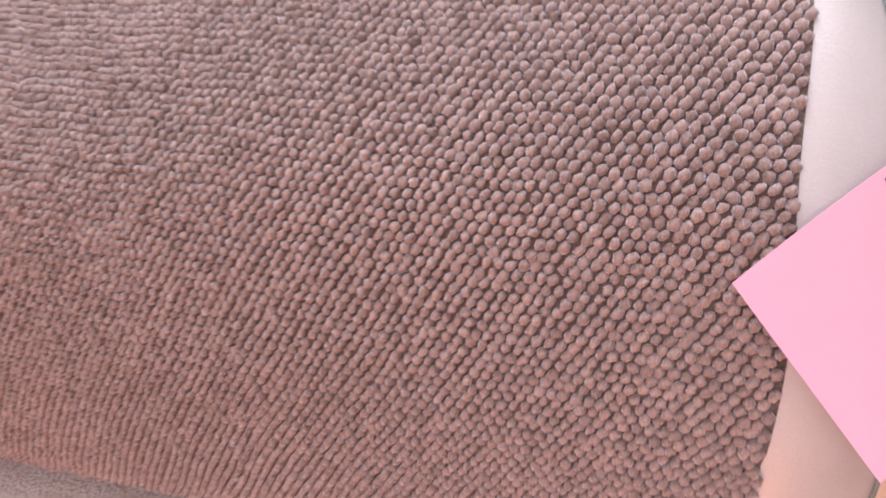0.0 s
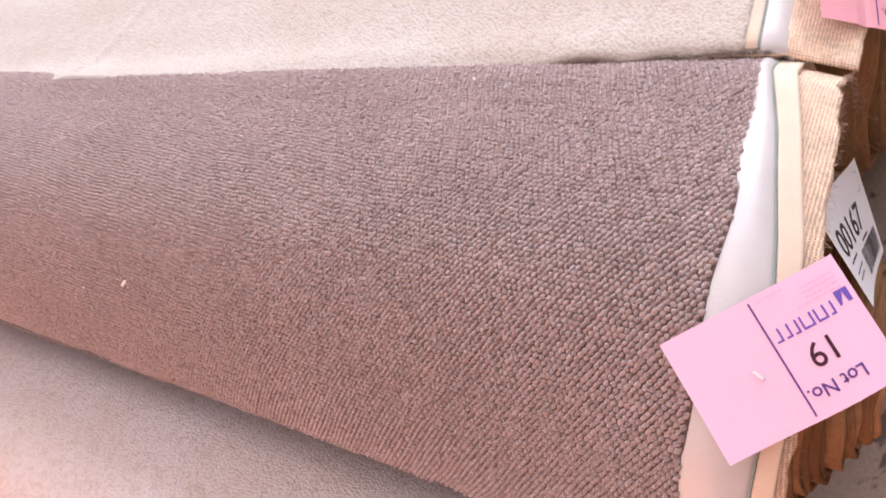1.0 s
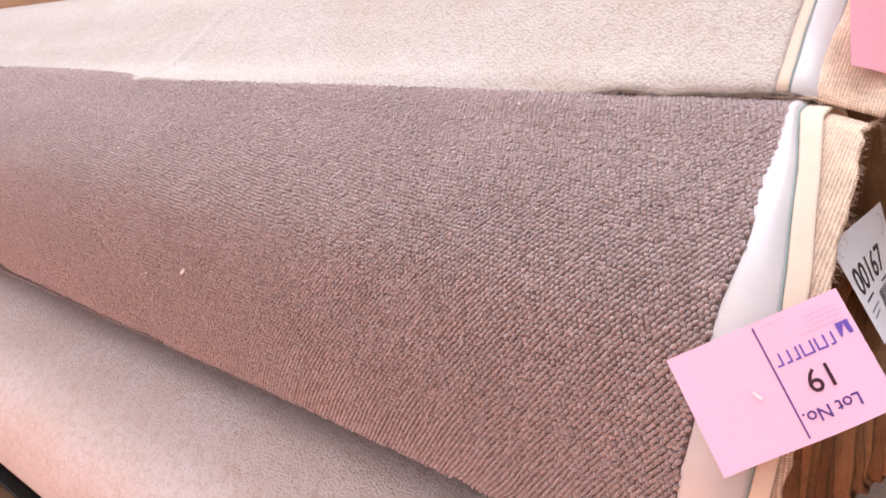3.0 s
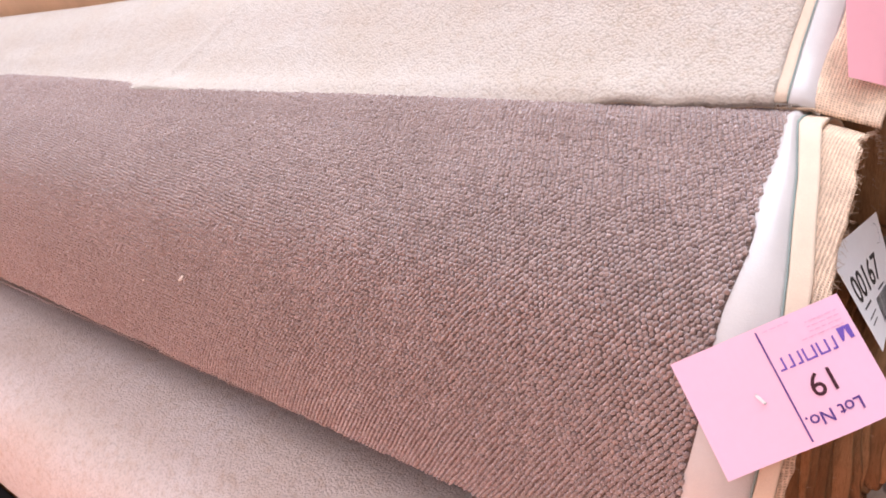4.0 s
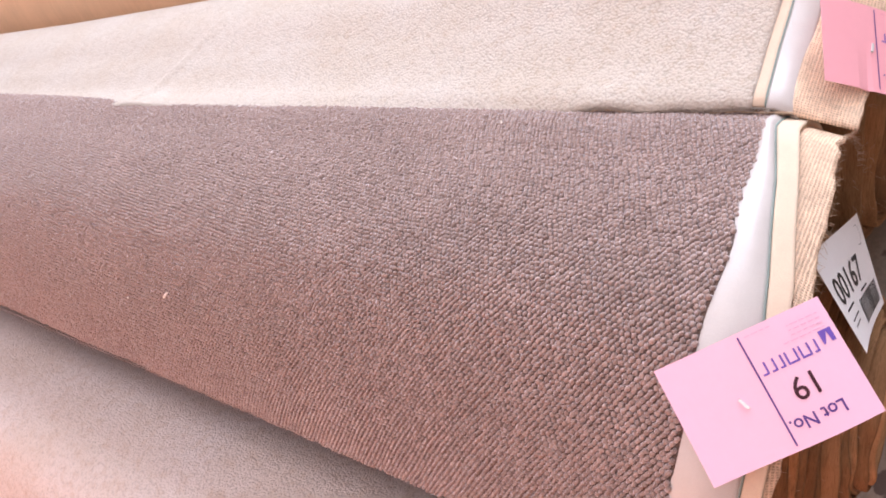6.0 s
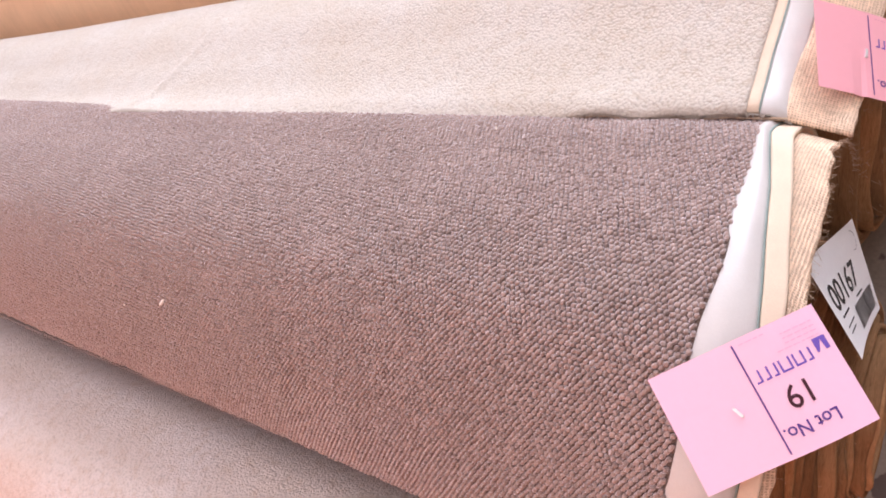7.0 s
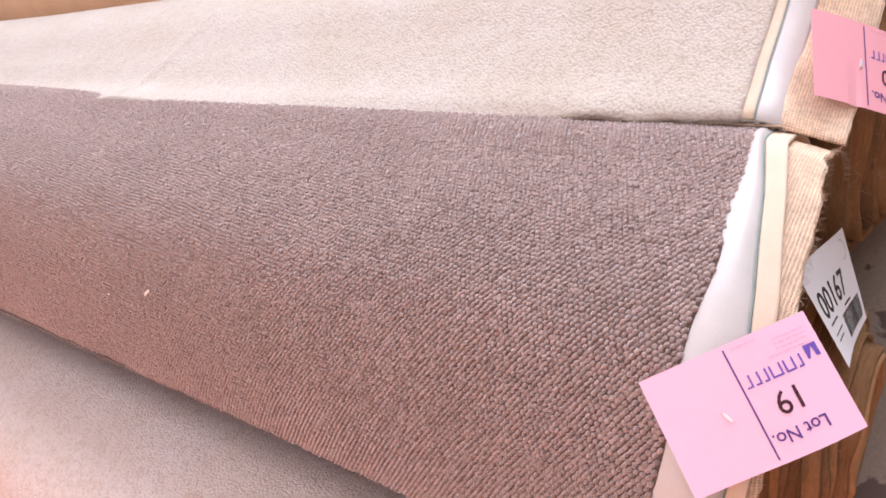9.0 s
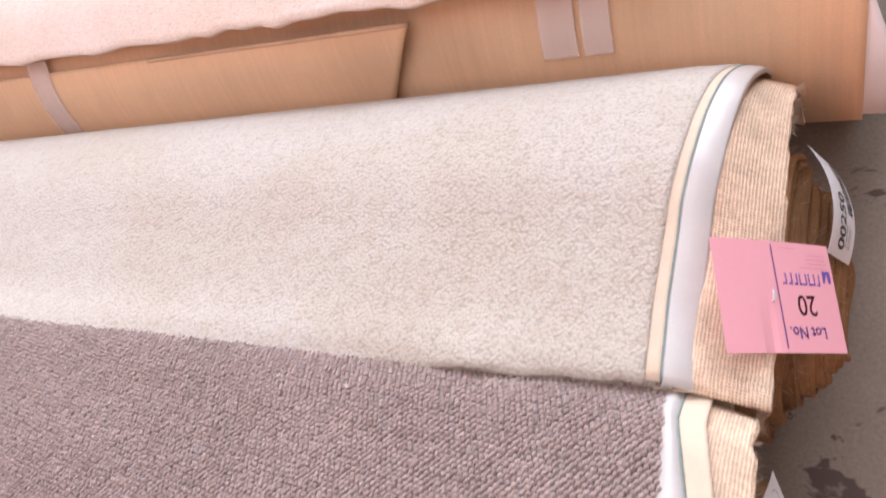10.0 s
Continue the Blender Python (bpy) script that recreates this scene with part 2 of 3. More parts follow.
class Profile:
    """A smooth open curve in the plane across the rolls, by arc length; out is its left-hand normal when outward is 1."""

    def __init__(self, pts, outward=1, step=0.004):
        p = np.array(pts, float)
        ext = np.vstack([2 * p[0] - p[1], p, 2 * p[-1] - p[-2]])
        out = []
        for i in range(1, len(ext) - 2):
            a, b, c, d = ext[i - 1:i + 3]
            for s in np.linspace(0, 1, 24, endpoint=False):
                out.append(0.5 * (2 * b + (c - a) * s + (2 * a - 5 * b + 4 * c - d) * s ** 2 + (3 * b - a - 3 * c + d) * s ** 3))
        out.append(p[-1])
        out = np.array(out)
        run = np.concatenate([[0], np.cumsum(np.linalg.norm(np.diff(out, axis=0), axis=1))])
        self.length = run[-1]
        self.s = np.linspace(0, self.length, int(self.length / step) + 1)
        self.run, self.curve, self.outward = run, out, outward

    def at(self, s):
        s = np.asarray(s, float)
        lead = (self.curve[4] - self.curve[0]) / np.linalg.norm(self.curve[4] - self.curve[0])
        return np.stack([np.interp(s, self.run, self.curve[:, k]) + np.minimum(s, 0) * lead[k] for k in (0, 1)], -1)

    def normal(self, s):
        t = self.at(np.clip(s + 0.006, 0, self.length)) - self.at(np.clip(np.asarray(s) - 0.006, 0, self.length))
        t = t / np.maximum(np.linalg.norm(t, axis=-1, keepdims=True), 1e-9)
        return np.stack([-t[..., 1], t[..., 0]], -1) * self.outward


def surface(profile, x, s, lift=0.0, skew=0.0, wave=None):
    """Points of the sheet at x along the roll and arc length s (arrays), lifted off it."""
    p, n = profile.at(s), profile.normal(s)
    h = lift + (wave(x, s) if wave else 0.0)
    return np.stack([x, p[..., 0] + n[..., 0] * h + skew * np.minimum(x, 0), p[..., 1] + n[..., 1] * h], -1)


def sheet(name, profile, s0, s1, x0, x1, top, thick, material, parent, label="", skew=0.0, wave=None, ns=60, xs=None, nx=40, edge=None):
    """A sheet with thickness between the arc lengths s0 and s1; x0 and x1 are numbers or functions of s, edge moves s0 by x."""
    ss = np.linspace(0, 1, ns)
    ts = np.linspace(0, 1, nx) if xs is None else np.asarray(xs, float)
    verts, uvs = [], []
    for low in (0, 1):
        for a in ss:
            s_mid = s0 + (s1 - s0) * a
            xa = x0(s_mid) if callable(x0) else x0
            xb = x1(s_mid) if callable(x1) else x1
            x = xa + (xb - xa) * ts
            s = np.full_like(x, s_mid)
            if edge:
                s = s + edge(x) * (1 - a) ** 6
            verts.append(surface(profile, x, s, top - thick * low, skew, wave))
            uvs.append(np.stack([x, s], -1))
    n, m = ns, len(ts)
    faces = []
    for i in range(n - 1):
        for j in range(m - 1):
            a = i * m + j
            quad = (a, a + 1, a + m + 1, a + m)
            faces.append(quad)
            faces.append(tuple(n * m + q for q in reversed(quad)))
    rim = [j for j in range(m)] + [i * m + m - 1 for i in range(1, n)] + [(n - 1) * m + j for j in range(m - 2, -1, -1)] + [i * m for i in range(n - 2, 0, -1)]
    for a, b in zip(rim, rim[1:] + rim[:1]):
        faces.append((b, a, a + n * m, b + n * m))
    if profile.outward < 0:
        faces = [tuple(reversed(f)) for f in faces]
    return mesh_object(name, np.vstack(verts), faces, material, parent, label, True, np.vstack(uvs))


def strand_mesh(name, paths, radius, material, parent, label=""):
    """Many short threads as thin three-sided tubes in one mesh."""
    verts, faces = [], []
    for path in paths:
        path = [Vector(p) for p in path]
        base = len(verts)
        for i, p in enumerate(path):
            d = (path[min(i + 1, len(path) - 1)] - path[max(i - 1, 0)]).normalized()
            u = d.orthogonal().normalized()
            w = d.cross(u)
            r = radius * (1 - 0.6 * i / (len(path) - 1))
            for k in range(3):
                verts.append(p + (u * math.cos(k * 2.0944) + w * math.sin(k * 2.0944)) * r)
        for i in range(len(path) - 1):
            for k in range(3):
                a, b = base + i * 3 + k, base + i * 3 + (k + 1) % 3
                faces.append((a, b, b + 3, a + 3))
    ob = mesh_object(name, verts, faces, material, parent, label)
    ob["kind"] = "stuff"
    return ob


def ragged(seed, amount):
    rng = np.random.default_rng(seed)
    f, ph = rng.uniform(8, 160, 9), rng.uniform(0, 6.28, 9)
    return lambda x: amount * sum(np.sin(np.asarray(x) * a + b) / (1 + a / 40) for a, b in zip(f, ph)) / 3


XSF = np.concatenate([np.linspace(0, 0.6, 20, endpoint=False), np.linspace(0.6, 1, 300)])
# near the ends of the rolls the sheets are cut finer
XS = np.concatenate([np.linspace(0, 0.55, 22, endpoint=False), np.linspace(0.55, 0.86, 40, endpoint=False), np.linspace(0.86, 1, 60)])


def plies(parent, centre, a, b, count, x_first, x_step, step, skew=0.0, x_left=-3.6, seed=1, start=0.0):
    """The inner turns of a roll, each a tube of its own, drawn out a little further than the one outside it."""
    rng = np.random.default_rng(seed)
    for k in range(count):
        ra, rb = a - k * step, b - k * step
        if min(ra, rb) < 0.03:
            break
        seg = 96
        th = np.linspace(0, 2 * math.pi, seg + 1)
        wob = ragged(seed * 50 + k, 0.007)
        end = x_first + x_step * k + rng.uniform(-0.004, 0.004) + wob(np.sin(th) * 0.05 + np.cos(th) * 0.03)
        dent = 1 + 0.016 * np.sin(th * 3 + rng.uniform(0, 6)) + 0.011 * np.sin(th * 7 + rng.uniform(0, 6)) + 0.005 * np.sin(th * 17 + rng.uniform(0, 6))
        rows, uvs = [], []
        for rad, xa in ((0.0, x_left), (0.0, -0.2), (0.0, 0.5), (0.0, 0.8), (0.0, 1.0), (-0.0012, 1.02), (-step * 0.62, 1.02), (-step * 0.8, 1.0), (-step * 0.8, 0.3)):
            xx = np.full(seg + 1, xa) if xa < 0 else (end - 0.06) + 0.06 * xa
            y = centre[0] + np.cos(th) * (ra + rad) * dent + skew * np.minimum(xx, 0)
            z = centre[1] + np.sin(th) * (rb + rad) * dent
            rows.append(np.stack([xx, y, z], -1))
            uvs.append(np.stack([xx + rad * 3, th * ra], -1))
        n = seg + 1
        faces = [(i * n + j + 1, i * n + j, (i + 1) * n + j, (i + 1) * n + j + 1) for i in range(len(rows) - 1) for j in range(seg)]
        mesh_object("carpet_layer", np.vstack(rows), faces, PLY, parent, "brown jute-backed inner turn" if k == 0 else "", True, np.vstack(uvs))


def ply_fibres(parent, centre, a, b, count, x_first, x_step, step, n, seed):
    """Loose jute ends round the drawn-out turns."""
    rng = random.Random(seed)
    paths = []
    for _ in range(n):
        k, th = rng.randrange(count), rng.uniform(0, math.pi)
        ra, rb = a - k * step, b - k * step
        p = Vector((x_first + k * x_step - 0.002, centre[0] + math.cos(th) * ra, centre[1] + math.sin(th) * rb))
        go = Vector((rng.uniform(0.2, 1.0), math.cos(th) * rng.uniform(-0.2, 0.8) + rng.gauss(0, 0.4), math.sin(th) * rng.uniform(-0.2, 0.8)))
        go *= rng.uniform(0.003, 0.009) / go.length
        paths.append([p, p + go * 0.5 + Vector((0, rng.gauss(0, 0.0006), 0)), p + go + Vector((0, rng.gauss(0, 0.0015), -0.001))])
    strand_mesh("frayed_hem", paths, 0.00025, HESSIAN, parent, "loose jute ends")


def fringe(name, parent, profile, s_line, x_at, count, reach, radius, material, lift, skew, seed, x_range=None, label="", down=0.4):
    """Loose fibres: along the sheet's end (x_at set) or along its free edge (x_range set)."""
    rng = random.Random(seed)
    paths = []
    for _ in range(count):
        if x_range:
            x = rng.uniform(*x_range)
            s = float(s_line(x)) if callable(s_line) else s_line
            go = (rng.gauss(0, 0.5), -1.0)
        else:
            s = rng.uniform(*s_line)
            x, go = x_at(s) if callable(x_at) else x_at, (1.0, rng.gauss(0, 0.6))
        length = reach * rng.uniform(0.3, 1.3)
        bend = rng.uniform(-down, down)
        pts = []
        for q in (0.0, 0.5, 1.0):
            rise = lift(np.array(x), np.array(s)) if callable(lift) else lift
            pt = surface(profile, np.array(x + go[0] * length * q - 0.002), np.array(s + go[1] * length * q + 0.002), rise + bend * length * q * q, skew)
            pts.append(pt)
        paths.append(pts)
    return strand_mesh(name, paths, radius, material, parent, label)


# ---- structure ----
floor = tagged(box_mesh("floor", (-6, -5, -0.2), (6, 5, 0.0), CONCRETE), "worn grey concrete floor with dark oil stains", "floor", kind="structure")


def wall_with_opening(name, axis, at, sign, lo, hi, open_lo, open_hi, top, material):
    """A wall along x (axis 'y') or y, 0.2 m thick, with one doorway through it."""
    root = tagged(new(name), "unseen plain pale painted block wall, added", "wall", kind="structure")
    near, far = sorted((at, at + 0.2 * sign))
    for a0, a1, z0, z1 in ((lo, open_lo, 0, 4.5), (open_hi, hi, 0, 4.5), (open_lo, open_hi, top, 4.5)):
        if a1 - a0 < 0.01:
            continue
        box_mesh("wall_section", (a0, near, z0) if axis == "y" else (near, a0, z0), (a1, far, z1) if axis == "y" else (far, a1, z1), material, root)
    return root


# these walls are unseen and assumed, with doorways cut for the lamps
wall_with_opening("wall_north", "y", 4.9, 1, -6, 6, -2.6, 1.6, 3.1, PLASTER)
wall_with_opening("wall_south", "y", -4.9, -1, -6, 6, -2.9, 1.3, 2.8, PLASTER)
wall_with_opening("wall_east", "x", 5.9, 1, -4.9, 4.9, 4.9, 4.9, 4.5, PLASTER)
wall_with_opening("wall_west", "x", -5.9, -1, -4.9, 4.9, 4.9, 4.9, 4.5, PLASTER)
# unseen roof, added; its two holes only make room for the lamps
ceiling_bm = bmesh.new()
for lo, hi in (((-6, -5.1), (6, -2.9)), ((-6, -2.1), (6, -1.2)), ((-6, -2.9), (-1.8, -2.1)), ((1.8, -2.9), (6, -2.1)), ((-6, 2.4), (6, 5.1)), ((-6, -1.2), (-2.3, 2.4)), ((1.3, -1.2), (6, 2.4))):
    made = bmesh.ops.create_cube(ceiling_bm, size=1.0)["verts"]
    for v in made:
        v.co = Vector(((lo[0] + hi[0]) / 2 + v.co.x * (hi[0] - lo[0]), (lo[1] + hi[1]) / 2 + v.co.y * (hi[1] - lo[1]), 4.57 + v.co.z * 0.14))
tagged(part("ceiling", ceiling_bm, ROOFING, None), "unseen pale sheeted roof, added, open at two lamps", "ceiling", kind="structure")

# ---- brown loop-pile roll ----
GREY = Profile([(-0.131, 0.368), (-0.105, 0.400), (-0.05, 0.436), (0.02, 0.453), (0.085, 0.438), (0.142, 0.408), (0.200, 0.3675), (0.229, 0.292),
                (0.205, 0.19), (0.155, 0.075), (0.05, 0.006), (-0.06, 0.03), (-0.115, 0.12), (-0.122, 0.22)], 1)


RAG = ragged(3, 0.0018)


def EDGE(x):
    x = np.asarray(x)
    return RAG(x) + 0.020 * np.clip(-x - 0.1, 0, 1.2) + 0.02 * np.clip((-x - 0.97) / 0.05, 0, 1)


def grey_end(s):
    return np.interp(s, [0.0, 0.1, 0.18, 0.25, 0.31, 0.38], [0.038, 0.039, 0.042, 0.042, 0.036, 0.027]) + 0.0012 * np.sin(s * 60)


roll = thing("carpet_roll", "brown loop-pile carpet roll with white and cream selvedge, loose outer end", "carpet roll", "carpet rolls on the floor")
sheet("ground_cloth", GREY, 0.0, GREY.length, -3.6, grey_end, 0.0, 0.007, LOOP_BED, roll, "woven ground under the loops, darkened as shade between them", ns=150, xs=XS, edge=lambda x: EDGE(x))


def loops(profile, parent, s0, s1, x0, x_end, pitch_x, pitch_s, material, seed):
    """Rows of wool loops, each a small slanting dome, staggered from row to row."""
    rng = np.random.default_rng(seed)
    slant = radians(54)
    reach = int((s1 - s0 + 0.06 - x0) / min(pitch_x, pitch_s)) + 4
    I, J = np.meshgrid(np.arange(-reach, reach), np.arange(-reach, reach), indexing="ij")
    A, B = (I + 0.5 * (J % 2)) * pitch_x, J * pitch_s
    X = x0 / 2 + A * math.cos(slant) - B * math.sin(slant)
    S = (s0 + s1) / 2 + A * math.sin(slant) + B * math.cos(slant)
    inside = (X > x0) & (X < 0.06) & (S > s0) & (S < s1)
    X, S = X[inside], S[inside]
    X = X + 0.0007 * np.sin(S * 70) + rng.normal(0, 0.00016, X.shape)
    S = S + 0.0010 * np.sin(X * 37 + 1) + 0.0005 * np.sin(X * 160) + rng.normal(0, 0.00015, S.shape)
    keep = (X < x_end(S) - 0.001) & (S > EDGE(X))
    X, S = X[keep], S[keep]
    n = len(X)
    p, nn = profile.at(S), profile.normal(S)
    tx = np.zeros((n, 3)); tx[:, 0] = 1
    ts = np.stack([np.zeros(n), nn[:, 1] * -profile.outward * -1, -nn[:, 0] * -profile.outward * -1], -1)
    up = np.stack([np.zeros(n), nn[:, 0], nn[:, 1]], -1)
    centre = np.stack([X, p[:, 0], p[:, 1]], -1)
    turn = slant + rng.normal(0, 0.15, n)
    long_dir = tx * np.cos(turn)[:, None] + ts * np.sin(turn)[:, None]
    wide_dir = -tx * np.sin(turn)[:, None] + ts * np.cos(turn)[:, None]
    L = (pitch_x * 0.57 * rng.uniform(0.84, 1.14, n))[:, None]
    W = (pitch_s * 0.49 * rng.uniform(0.84, 1.14, n))[:, None]
    H = (0.0025 * rng.uniform(0.76, 1.25, n))[:, None]
    lean = (rng.normal(0.12, 0.08, n))[:, None]
    m = 8
    verts = np.empty((n, 3 * m + 1, 3))
    for k in range(m):
        a = k * 2 * math.pi / m
        ring = long_dir * L * math.cos(a) + wide_dir * W * math.sin(a)
        for level, (wide, high) in enumerate(((0.86, -0.25), (1.0, 0.42), (0.66, 0.88))):
            verts[:, level * m + k] = centre + ring * wide + up * H * high + long_dir * L * lean * max(0.0, high)
    verts[:, 3 * m] = centre + up * H * 1.05 + long_dir * L * lean * 1.2
    verts[:, m:] += rng.normal(0, 0.00022, (n, 2 * m + 1, 3))
    one = [(q * m + k, q * m + (k + 1) % m, (q + 1) * m + (k + 1) % m, (q + 1) * m + k) for q in (0, 1) for k in range(m)]
    tips = [(2 * m + k, 2 * m + (k + 1) % m, 3 * m) for k in range(m)]
    base = (np.arange(n) * (3 * m + 1))[:, None]
    quads = (base[:, :, None] + np.array(one)[None]).reshape(-1, 4)
    tris = (base[:, :, None] + np.array(tips)[None]).reshape(-1, 3)
    ob = mesh_object("looped_face", verts.reshape(-1, 3), quads.tolist() + tris.tolist(), material, parent, "brown wool loops in slanting rows")
    ob["kind"] = "stuff"
    return ob


loops(GREY, roll, -0.002, 0.42, -1.3, grey_end, 0.0041, 0.0035, LOOP, 5)


def grey_band(s):
    return grey_end(s) - 0.004


def grey_green(s):
    return np.interp(s, [0, 0.06, 0.15, 0.23, 0.31, 0.37, 0.6], [0.060, 0.070, 0.078, 0.066, 0.050, 0.034, 0.03])


def grey_cream(s):
    return np.interp(s, [0, 0.06, 0.15, 0.23, 0.31, 0.37, 0.6], [0.074, 0.082, 0.088, 0.080, 0.064, 0.050, 0.042])


def sag(x, s):
    return -0.012 * np.interp(s, [0.27, 0.35], [1.0, 0.4]) * np.clip((x - 0.035) / 0.04, 0, 1.6) ** 1.3


sheet("white_selvedge", GREY, 0.004, 0.62, grey_band, grey_green, -0.001, 0.003, WHITE_BAND, roll, "smooth white selvedge band", ns=90, nx=14,
      wave=lambda x, s: 0.0040 * np.sin(np.clip((x - grey_band(s)) / (grey_green(s) - grey_band(s) + 1e-4), 0, 1) * math.pi) ** 0.8 + sag(x, s))
sheet("stitched_line", GREY, 0.004, 0.62, lambda s: grey_green(s) - 0.0002, lambda s: grey_green(s) + 0.0008, 0.0004, 0.003, GREEN, roll, "grey-green stitched line", ns=90, nx=3, wave=sag)
sheet("cream_selvedge", GREY, 0.004, 0.62, lambda s: grey_green(s) + 0.0010, grey_cream, -0.0006, 0.003, CREAM_BAND, roll, "cream selvedge strip", ns=90, nx=8, wave=sag)


def grey_jute(s):
    return grey_cream(s) + np.interp(s, [0, 0.2, 0.26, 0.31, 0.36, 0.45], [0.003, 0.006, 0.011, 0.018, 0.025, 0.026]) + ragged(8, 0.002)(s * 3)


def jute_drop(x, s):
    return sag(x, s) - np.interp(s, [0.27, 0.36], [0.5, 0.12]) * np.clip(x - grey_cream(s) + 0.004, 0, 1)


sheet("hessian_backing", GREY, 0.01, 0.40, lambda s: grey_cream(s) - 0.012, grey_jute, -0.0045, 0.002, HESSIAN, roll, "frayed jute hessian edge", ns=110, nx=16, wave=jute_drop)
plies(roll, (0.035, 0.185), 0.138, 0.128, 13, 0.056, 0.0050, 0.0065, seed=11)
ply_fibres(roll, (0.035, 0.185), 0.138, 0.128, 13, 0.056, 0.0042, 0.0065, 320, 62)
fringe("frayed_edge", roll, GREY, 0.0, None, 2600, 0.0035, 0.00028, LOOP, -0.001, 0.0, 21, (-1.6, 0.04), "short brown wool fibres", 0.8)
fringe("frayed_hem", roll, GREY, (0.15, 0.5), grey_jute, 200, 0.006, 0.00022, HESSIAN, lambda x, s: jute_drop(x, s) - 0.0035, 0.0, 22, None, "loose jute threads", 0.8)

# ---- cream cut-pile roll ----
CREAM_SKEW = 0.032
CRM = Profile([(0.204, 0.3665), (0.25, 0.353), (0.30, 0.344), (0.365, 0.336), (0.43, 0.303), (0.472, 0.24), (0.488, 0.17), (0.465, 0.08), (0.40, 0.02), (0.32, 0.006), (0.25, 0.03), (0.222, 0.09)], 1)


def ripple(x, s):
    """Two small lifts of the free edge, and a crease running up from one of them."""
    near_edge = np.clip(1 - s / 0.05, 0, 1) ** 2
    a = 0.0075 * np.exp(-((x + 0.105) / 0.026) ** 2) * near_edge
    b = 0.005 * np.exp(-((x + 0.79) / 0.05) ** 2) * np.clip(1 - s / 0.07, 0, 1) ** 2 + 0.015 * np.clip((-x - 0.15) / 0.6, 0, 1) * near_edge
    c = 0.005 * np.exp(-((x + 0.80 - s * 0.45) / 0.009) ** 2) * np.clip(1.15 - s / 0.16, 0, 1) * np.clip(s / 0.03, 0.15, 1)
    d = 0.0008 * np.sin(x * 9 + 1.0) * near_edge
    curl = -np.interp(x, [-0.5, -0.1], [0.0040, 0.0055]) * np.clip(1 - s / 0.018, 0, 1) ** 1.4
    return a + b + c + d + curl - 0.014 * np.clip(-x, 0, 1.3) * np.clip((s - 0.08) / 0.15, 0, 1)


CREAM_RAG = ragged(31, 0.0030)


def cream_edge(x):
    """How far the cut edge runs past the profile's start or stays behind it."""
    return CREAM_RAG(x) + np.interp(x, [-1.5, -0.8, -0.45, -0.2, 0.04], [-0.034, -0.025, -0.014, -0.002, 0.005]) + 0.004 * np.exp(-((x + 0.79) / 0.05) ** 2)


def cream_end(s):
    return np.interp(s, [0.0, 0.06, 0.13, 0.2, 0.3], [0.012, 0.009, 0.010, 0.017, 0.031])


def strip_width(s):
    return np.interp(s, [0.0, 0.3], [0.0092, 0.0055])


roll = thing("carpet_roll", "cream cut-pile carpet roll with green-lined white selvedge, loose edge overlapping", "carpet roll", "carpet rolls on the floor")
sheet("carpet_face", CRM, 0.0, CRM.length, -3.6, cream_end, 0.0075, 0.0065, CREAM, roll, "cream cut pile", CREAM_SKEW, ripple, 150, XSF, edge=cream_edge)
sheet("cream_selvedge", CRM, 0.007, 0.5, lambda s: cream_end(s) - 0.002, lambda s: cream_end(s) + strip_width(s), 0.006, 0.004, CREAM_BAND, roll, "pale cream selvedge strip", CREAM_SKEW, ripple, 80, nx=5)
sheet("stitched_line", CRM, 0.007, 0.5, lambda s: cream_end(s) + strip_width(s) - 0.0002, lambda s: cream_end(s) + strip_width(s) + 0.0010, 0.0066, 0.004, GREEN, roll, "pale green stitched line", CREAM_SKEW, ripple, 80, nx=3)


def cream_white(s):
    return np.interp(s, [0.0, 0.06, 0.13, 0.2, 0.3], [0.043, 0.037, 0.037, 0.042, 0.051])


def roll_over(x, s):
    q = np.clip((x - cream_end(s) - 0.008) / 0.022, 0, 1.2)
    return ripple(x, s) - 0.010 * q ** 2.2


sheet("white_selvedge", CRM, 0.006, 0.5, lambda s: cream_end(s) + strip_width(s) + 0.001, cream_white, 0.0058, 0.004, WHITE_BAND, roll, "glossy white selvedge band", CREAM_SKEW, roll_over, 80, nx=14)


def cream_jute(s):
    return 0.081 - 0.008 * np.clip(s / 0.3, 0, 1) + ragged(38, 0.0016)(s * 3)


def cream_jute_fall(x, s):
    return ripple(x, s) - 0.012 - np.interp(s, [0.0, 0.03, 0.2, 0.28], [0.3, 0.5, 0.9, 0.3]) * np.clip(x - 0.038, 0, 1) + 0.002 * np.sin(s * 40)


sheet("hessian_backing", CRM, 0.006, 0.42, lambda s: cream_white(s) - 0.014, cream_jute, 0.010, 0.002, HESSIAN, roll, "frayed jute hessian edge", CREAM_SKEW, cream_jute_fall, 100, nx=20)
plies(roll, (0.318, 0.150), 0.126, 0.112, 12, 0.062, 0.0050, 0.0065, CREAM_SKEW, seed=13)
ply_fibres(roll, (0.318, 0.150), 0.126, 0.112, 12, 0.064, 0.0045, 0.0065, 260, 61)
fringe("frayed_edge", roll, CRM, cream_edge, None, 5200, 0.0026, 0.0006, CREAM, lambda x, s: 0.0040 + ripple(x, s), CREAM_SKEW, 41, (-1.6, 0.03), "short cream wool fibres", 1.0)
